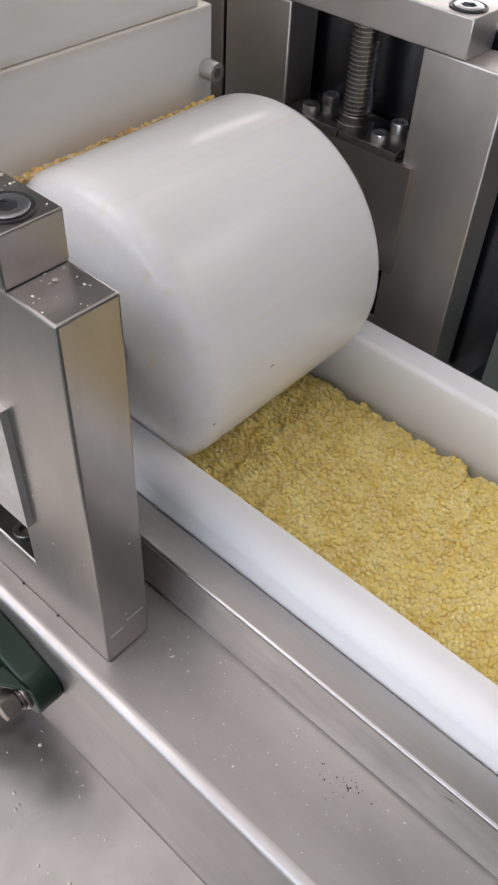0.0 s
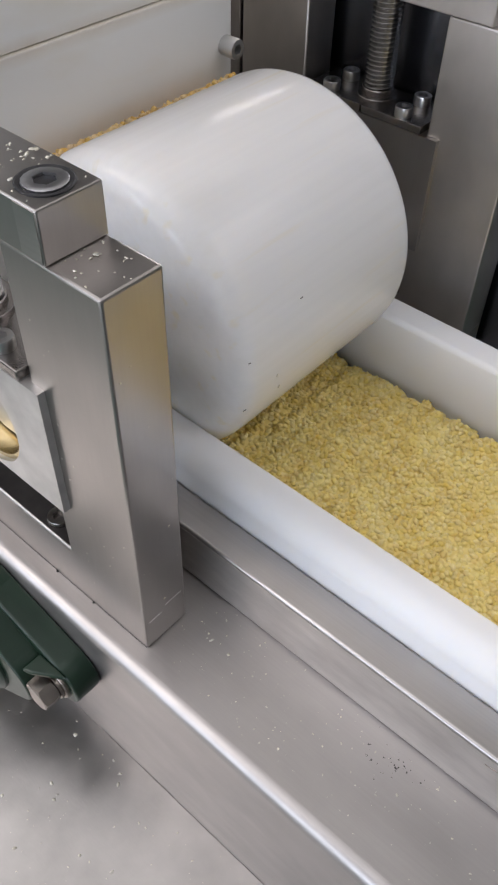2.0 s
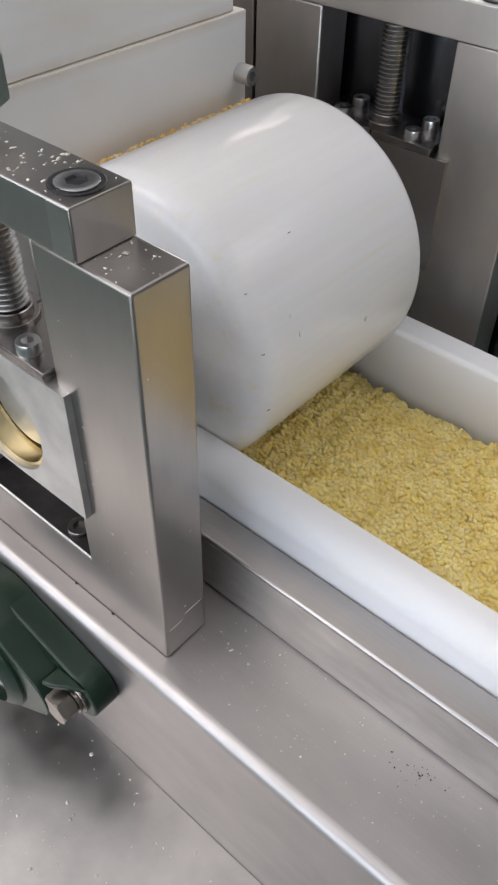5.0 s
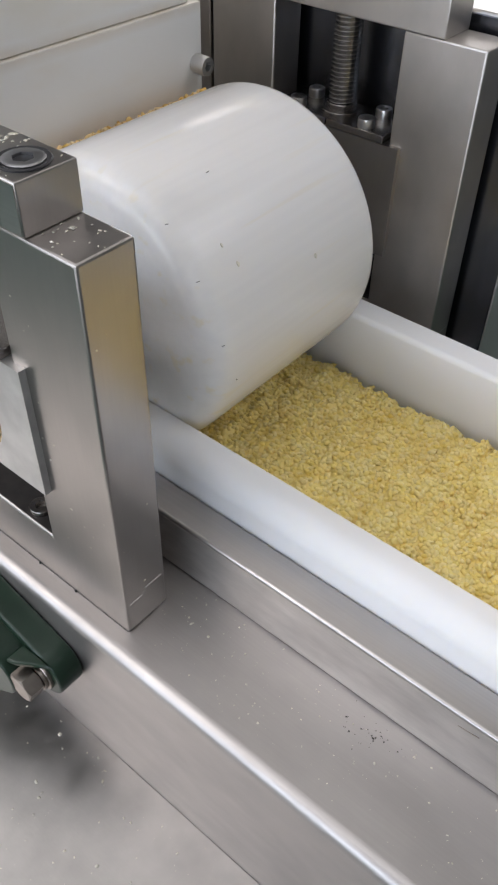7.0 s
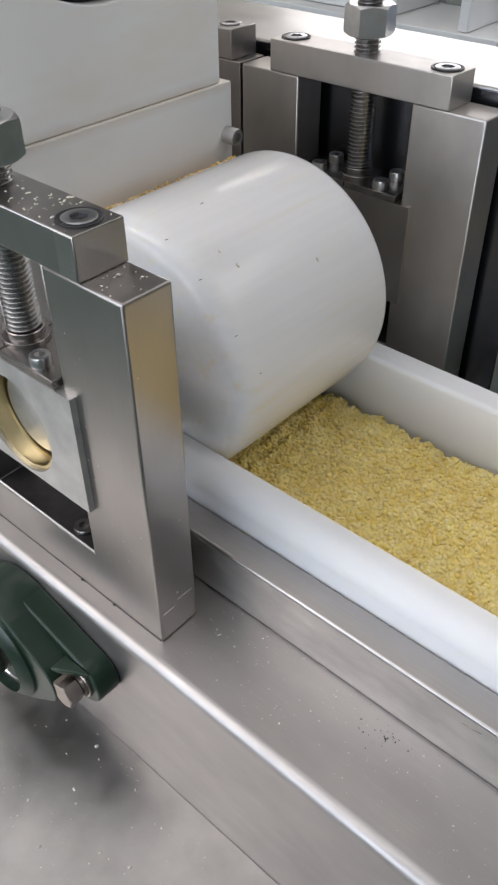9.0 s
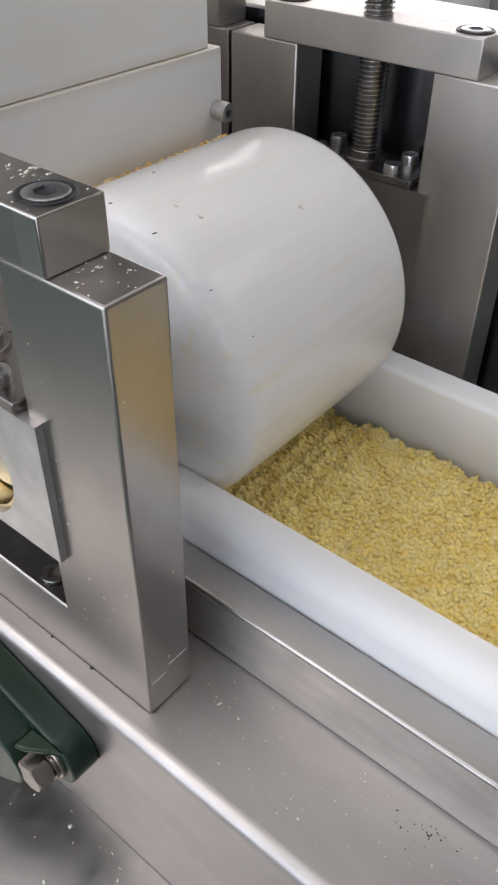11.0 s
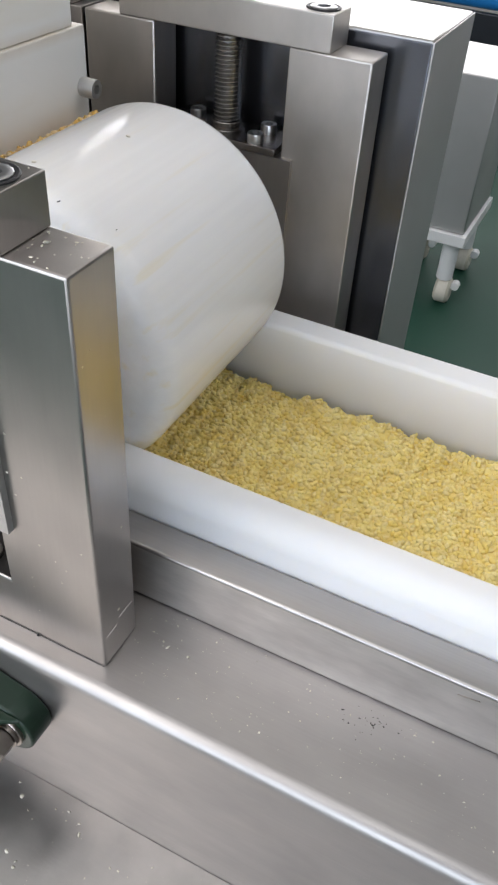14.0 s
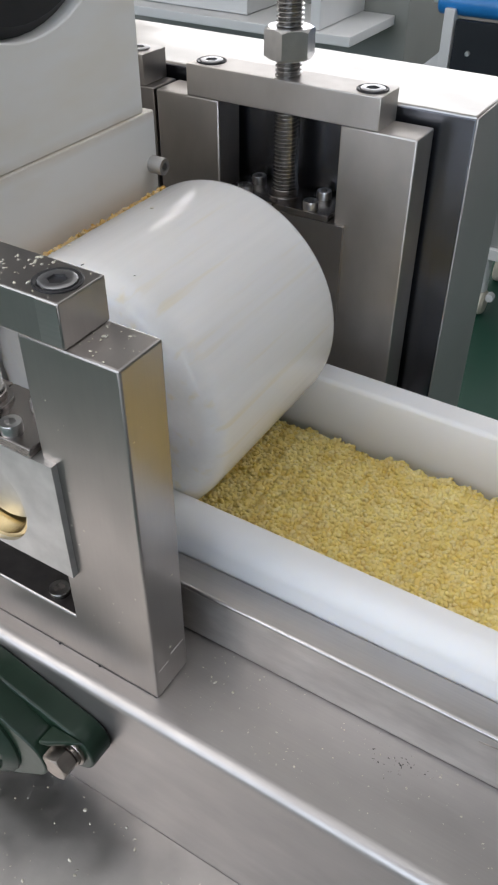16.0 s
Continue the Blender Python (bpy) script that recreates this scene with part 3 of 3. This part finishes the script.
for sgn in (1, -1):
    bx, bz = BX + sgn * EX, BZ + sgn * EZ
    part("washer", rod((bx, 0, bz), "y", 0.0125, -0.0365, -0.0338, 28, 0.0004), NICKEL, bearing)
    part("spring_washer", lathe(bmesh.new(), [(0.0068, -0.0390), (0.0106, -0.0388), (0.0108, -0.0372), (0.0106, -0.0366), (0.0068, -0.0366)], (bx, 0, bz), "y", 28, True), NICKEL, bearing)
    part("hex_bolt", hexagon((bx, 0, bz), "y", 0.0185, -0.0500, -0.0391, 20), NICKEL, bearing, "nickel plated hexagonal bolt", smooth=False)

# ---- rice ----
GRAIN_SEG, GRAIN_RING = 7, 5


def grain_cloud(name, centres, turns, sizes, mat, label, category):
    """Many small grains in one mesh; centres, sizes: rows of three, turns: rows of (heading, tilt)."""
    v = [(0, 0, 1)]
    for r in range(1, GRAIN_RING):
        p = math.pi * r / GRAIN_RING
        v += [(math.sin(p) * math.cos(2 * math.pi * k / GRAIN_SEG), math.sin(p) * math.sin(2 * math.pi * k / GRAIN_SEG), math.cos(p)) for k in range(GRAIN_SEG)]
    v.append((0, 0, -1))
    v = np.array(v)[:, [2, 0, 1]]
    f = []
    for k in range(GRAIN_SEG):
        j = (k + 1) % GRAIN_SEG
        f.append((0, 1 + k, 1 + j))
        for r in range(GRAIN_RING - 2):
            a, b = 1 + r * GRAIN_SEG, 1 + (r + 1) * GRAIN_SEG
            f += [(a + k, b + k, b + j), (a + k, b + j, a + j)]
        f.append((len(v) - 1, 1 + (GRAIN_RING - 2) * GRAIN_SEG + j, 1 + (GRAIN_RING - 2) * GRAIN_SEG + k))
    f = np.array(f)
    n = len(centres)
    ch, sh, ct, s_t = np.cos(turns[:, 0]), np.sin(turns[:, 0]), np.cos(turns[:, 1]), np.sin(turns[:, 1])
    rot = np.zeros((n, 3, 3))
    rot[:, 0] = np.stack([ch * ct, -sh, ch * s_t], 1)
    rot[:, 1] = np.stack([sh * ct, ch, sh * s_t], 1)
    rot[:, 2] = np.stack([-s_t, 0 * ch, ct], 1)
    lumps = v[None] * sizes[:, None] * np.random.default_rng(n).uniform(0.80, 1.20, (n, len(v), 1))
    pts = np.einsum("nij,nkj->nki", rot, lumps) + centres[:, None]
    faces = (f[None] + (np.arange(n) * len(v))[:, None, None]).reshape(-1, 3)
    me = bpy.data.meshes.new(name)
    me.vertices.add(n * len(v))
    me.vertices.foreach_set("co", pts.reshape(-1))
    me.loops.add(faces.size)
    me.loops.foreach_set("vertex_index", faces.reshape(-1).astype(np.int32))
    me.polygons.add(len(faces))
    me.polygons.foreach_set("loop_start", np.arange(0, faces.size, 3, dtype=np.int32))
    me.update(calc_edges=True)
    me.shade_smooth()
    me.materials.append(mat)
    return tagged(new(name, me), label, category, "", "stuff")


def rice_height(x, y):
    """Top of the pressed rice: cross ridges from the roller, crumbling towards both walls."""
    w = noise.noise(Vector((x * 75, y * 10, 3.1))) * 0.0034 + noise.noise(Vector((x * 100, y * 85, 7.7))) * 0.0032 + noise.noise(Vector((x * 210, y * 190, 2.2))) * 0.0012
    w += 0.0011 * math.sin(x * 2 * math.pi / 0.0115 + 2.0 * noise.noise(Vector((x * 20, y * 12, 0))))
    edge = min(y - 0.0940, 0.2511 - y) + 0.007 * noise.noise(Vector((x * 70, 5.0, 1.0)))
    return 0.0250 + w - 0.012 * max(0.0, 1 - edge / 0.012) ** 2


rng = np.random.default_rng(4)
PITCH = 0.0029
cs = []
for i in range(int(0.60 / PITCH)):
    for j in range(int(0.156 / PITCH)):
        for layer in (0, 1):
            x = -0.34 + (i + rng.uniform(-0.5, 0.5)) * PITCH
            y = 0.0950 + (j + 0.5 + rng.uniform(-0.5, 0.5)) * PITCH
            if y > 0.2500:
                continue
            cs.append((x, y, rice_height(x, y) - 0.0015 - layer * 0.0020 + rng.uniform(-0.0007, 0.0008)))
cs = np.array(cs)
n = len(cs)
turns = np.stack([rng.uniform(0, 6.283, n), rng.normal(0, 0.35, n)], 1)
sizes = np.stack([rng.uniform(0.0017, 0.0026, n), rng.uniform(0.0014, 0.0019, n), rng.uniform(0.0013, 0.0018, n)], 1)
rice_sheet = grain_cloud("rice_sheet", cs, turns, sizes, RICE, "pressed sheet of moist yellow rice grains in the trough", "rice")
bm = bmesh.new()
NX, NY = 220, 60
grid = [[bm.verts.new((-0.34 + 0.60 * i / NX, 0.0945 + 0.1563 * j / NY, rice_height(-0.34 + 0.60 * i / NX, 0.0945 + 0.1563 * j / NY) - 0.0014)) for j in range(NY + 1)] for i in range(NX + 1)]
for i in range(NX):
    for j in range(NY):
        bm.faces.new((grid[i][j], grid[i + 1][j], grid[i + 1][j + 1], grid[i][j + 1]))
part("rice_bed", bm, RICE, None, kind="stuff").parent = rice_sheet

# rice left between the hopper board and the roller
m = 1000
ys = rng.uniform(0.090, 0.246, m)
xs = rng.uniform(-0.1755, -0.158, m)
zs = ZA + np.sqrt(np.maximum(RR ** 2 - (xs - XA) ** 2, 0)) + rng.uniform(-0.003, 0.0014, m)
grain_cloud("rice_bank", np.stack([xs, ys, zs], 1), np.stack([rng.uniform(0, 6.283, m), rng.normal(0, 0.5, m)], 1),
            np.stack([rng.uniform(0.0019, 0.0028, m), rng.uniform(0.0013, 0.0018, m), rng.uniform(0.0012, 0.0016, m)], 1), BANK_RICE,
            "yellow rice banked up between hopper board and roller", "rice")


# ---- crumbs ----
def scatter(name, spots, size, mat, label):
    """Crumbs resting on the given (x, y, z) spots."""
    spots = np.array(spots)
    k = len(spots)
    r = size * rng.lognormal(0, 0.45, (k, 1)).clip(0.4, 2.4)
    sz = r * np.stack([rng.uniform(0.9, 1.5, k), rng.uniform(0.6, 1.0, k), rng.uniform(0.3, 0.6, k)], 1)
    spots[:, 2] += sz[:, 2] * 0.8
    return grain_cloud(name, spots, np.stack([rng.uniform(0, 6.283, k), rng.normal(0, 0.1, k)], 1), sz, mat, label, "crumbs")


spots = [(rng.uniform(-0.02, 0.30), rng.uniform(0.0, 0.049), 0.0) for _ in range(60)]
spots += [(0.02 + rng.normal(0, 0.03), 0.03 + rng.normal(0, 0.012), 0.0) for _ in range(16)]
scatter("deck_crumbs", [p for p in spots if 0.002 < p[0] and -0.002 < p[1] < 0.049] + [(0.0435, 0.002, 0), (0.0697, 0.0422, 0), (0.0126, 0.0415, 0), (0.0225, 0.0268, 0)],
        0.00044, CRUMB, "dry pale rice crumbs strewn on the deck")
scatter("shelf_crumbs", [(rng.uniform(-0.2, 0.2), rng.uniform(-0.165, -0.022), -0.139) for _ in range(230)], 0.00055, CRUMB, "dry pale rice crumbs strewn on the shelf")
scatter("bar_crumbs", [(rng.normal(-0.066, 0.012), rng.uniform(0.002, 0.028), H + 0.0225) for _ in range(40)] + [(rng.uniform(-0.10, -0.032), rng.uniform(0.001, 0.029), H + 0.0225) for _ in range(30)],
        0.00050, CRUMB, "dry rice crumbs lying on the cross bar")
scatter("post_crumbs", [(rng.uniform(-0.028, -0.002), rng.uniform(0.002, 0.028), H) for _ in range(24)], 0.00042, CRUMB, "dry rice crumbs lying on the post top")
def flecks(name, spots, lie, label):
    """Dried flecks stuck to upright faces; lie: the flat axis."""
    k = len(spots)
    r = 0.00032 * rng.lognormal(0, 0.4, (k, 1)).clip(0.5, 2.2)
    sz = r * np.stack([rng.uniform(0.8, 1.5, k) if i != lie else np.full(k, 0.35) for i in range(3)], 1)
    return grain_cloud(name, np.array(spots), np.zeros((k, 2)), sz, CRUMB, label, "crumbs")


flecks("front_flecks", [(rng.uniform(-0.052, -0.003), -0.00005, rng.uniform(0.02, 0.225)) for _ in range(16)], 1, "dried starch flecks stuck to the stand's front")
flecks("side_flecks", [(0.00005, rng.uniform(0.003, 0.027), rng.uniform(0.02, 0.20)) for _ in range(12)], 0, "dried starch flecks stuck to the stand's side")
scatter("rice_dust", [(rng.uniform(0.004, 0.32), rng.uniform(-0.003, 0.049), 0.0) for _ in range(220)] + [(rng.uniform(-0.2, 0.25), rng.uniform(-0.165, -0.022), -0.139) for _ in range(260)],
        0.00022, CRUMB, "fine pale rice dust on deck and shelf")
scatter("dark_grit", [(0.135 + rng.normal(0, 0.010), 0.037 + rng.normal(0, 0.005), 0.0) for _ in range(40)], 0.00025, GRIME, "specks of dark grit on the deck")

# ---- machines farther back in the hall ----
cab = thing("steel_cabinet", -0.32, 2.295, -0.79, "grey stainless machine cabinet on white castors", "cabinet")
part("body", block(-0.43, -0.215, 2.135, 2.465, -0.699, -0.252, bevel=0.004), SMOOTH, cab)
part("base_ledge", block(-0.44, -0.205, 2.12, 2.475, -0.735, -0.700, bevel=0.003), WHITE, cab, "white base ledge")
for x in (-0.25, -0.40):
    for y in (2.175, 2.425):
        leg = part("castor", rod((x, y, 0), "z", 0.026, -0.868, -0.736, 20), WHITE, cab, "white plastic castor")
        part("wheel", rod((x + 0.005, y, -0.908), "x", 0.042, -0.024, 0.024, 28, 0.008), CRUMB, leg, "cream plastic castor wheel")
        part("brake", rod((x + 0.040, y, -0.885), "y", 0.014, -0.012, 0.012, 14), WHITE, leg)

conv = thing("belt_conveyor", -0.4, 3.2, FLOOR_Z, "belt conveyor with a bright blue roll and dark side plates", "conveyor")
part("blue_roll", rod((-0.965, 3.05, -0.235), "x", 0.045, 0.0, 1.5, 36, 0.004), BLUE, conv, "bright blue plastic roll")
part("roll_pin", rod((-0.995, 3.05, -0.235), "x", 0.012, 0.0, 0.03, 16), WHITE, conv)
part("side_plate", block(-0.885, 0.5, 3.0, 3.03, -0.46, -0.285, bevel=0.003), PANEL, conv, "dark side plate")
part("post", block(-0.93, -0.89, 2.99, 3.04, FLOOR_Z, -0.25, bevel=0.004), WHITE, conv, "white frame post")
part("post", block(0.46, 0.50, 2.99, 3.04, FLOOR_Z, -0.25, bevel=0.004), WHITE, conv, "white frame post")
part("foot_panel", outline([(-0.93, FLOOR_Z), (-0.93, -0.40), (-1.06, -0.52), (-1.06, FLOOR_Z)], "y", 3.0, 3.03, bevel=0.003), WHITE, conv, "white slanted foot panel")
for x in (-0.82, -0.70, -0.55):
    part("bolt", rod((x, 3.0, -0.36 - 0.05 * math.sin(x * 20)), "y", 0.009, -0.012, 0.0, 12), CHROME, conv)

big = thing("grey_machine", -1.9, 3.3, FLOOR_Z, "olive grey machine body with a white projecting tray", "machine")
part("body", block(-2.9, -1.08, 3.02, 3.7, FLOOR_Z, 0.15, bevel=0.006), OLIVE, big)
part("tray", block(-2.3, -1.13, 2.62, 3.015, -0.335, -0.30, bevel=0.004), WHITE, big, "white projecting tray")
part("hood", block(-2.1, -1.60, 2.70, 3.015, -0.298, 0.10, bevel=0.006), WHITE, big, "white upright hood")
part("hood_window", block(-2.05, -1.66, 2.694, 2.699, -0.25, 0.05), PANEL, big, "dark inspection window")
part("bracket", block(-1.30, -1.26, 2.64, 3.015, -0.298, -0.05, bevel=0.004), WHITE, big)


def motions():
    walk(roller, [(t, pose(XA, YM, ZA, 0, -9.1 * t, 0)) for t in range(0, 17, 2)])
    walk(rice_sheet, [(t, pose(0.01367 * t, 0, 0)) for t in (0, 8, 16)])


motions()
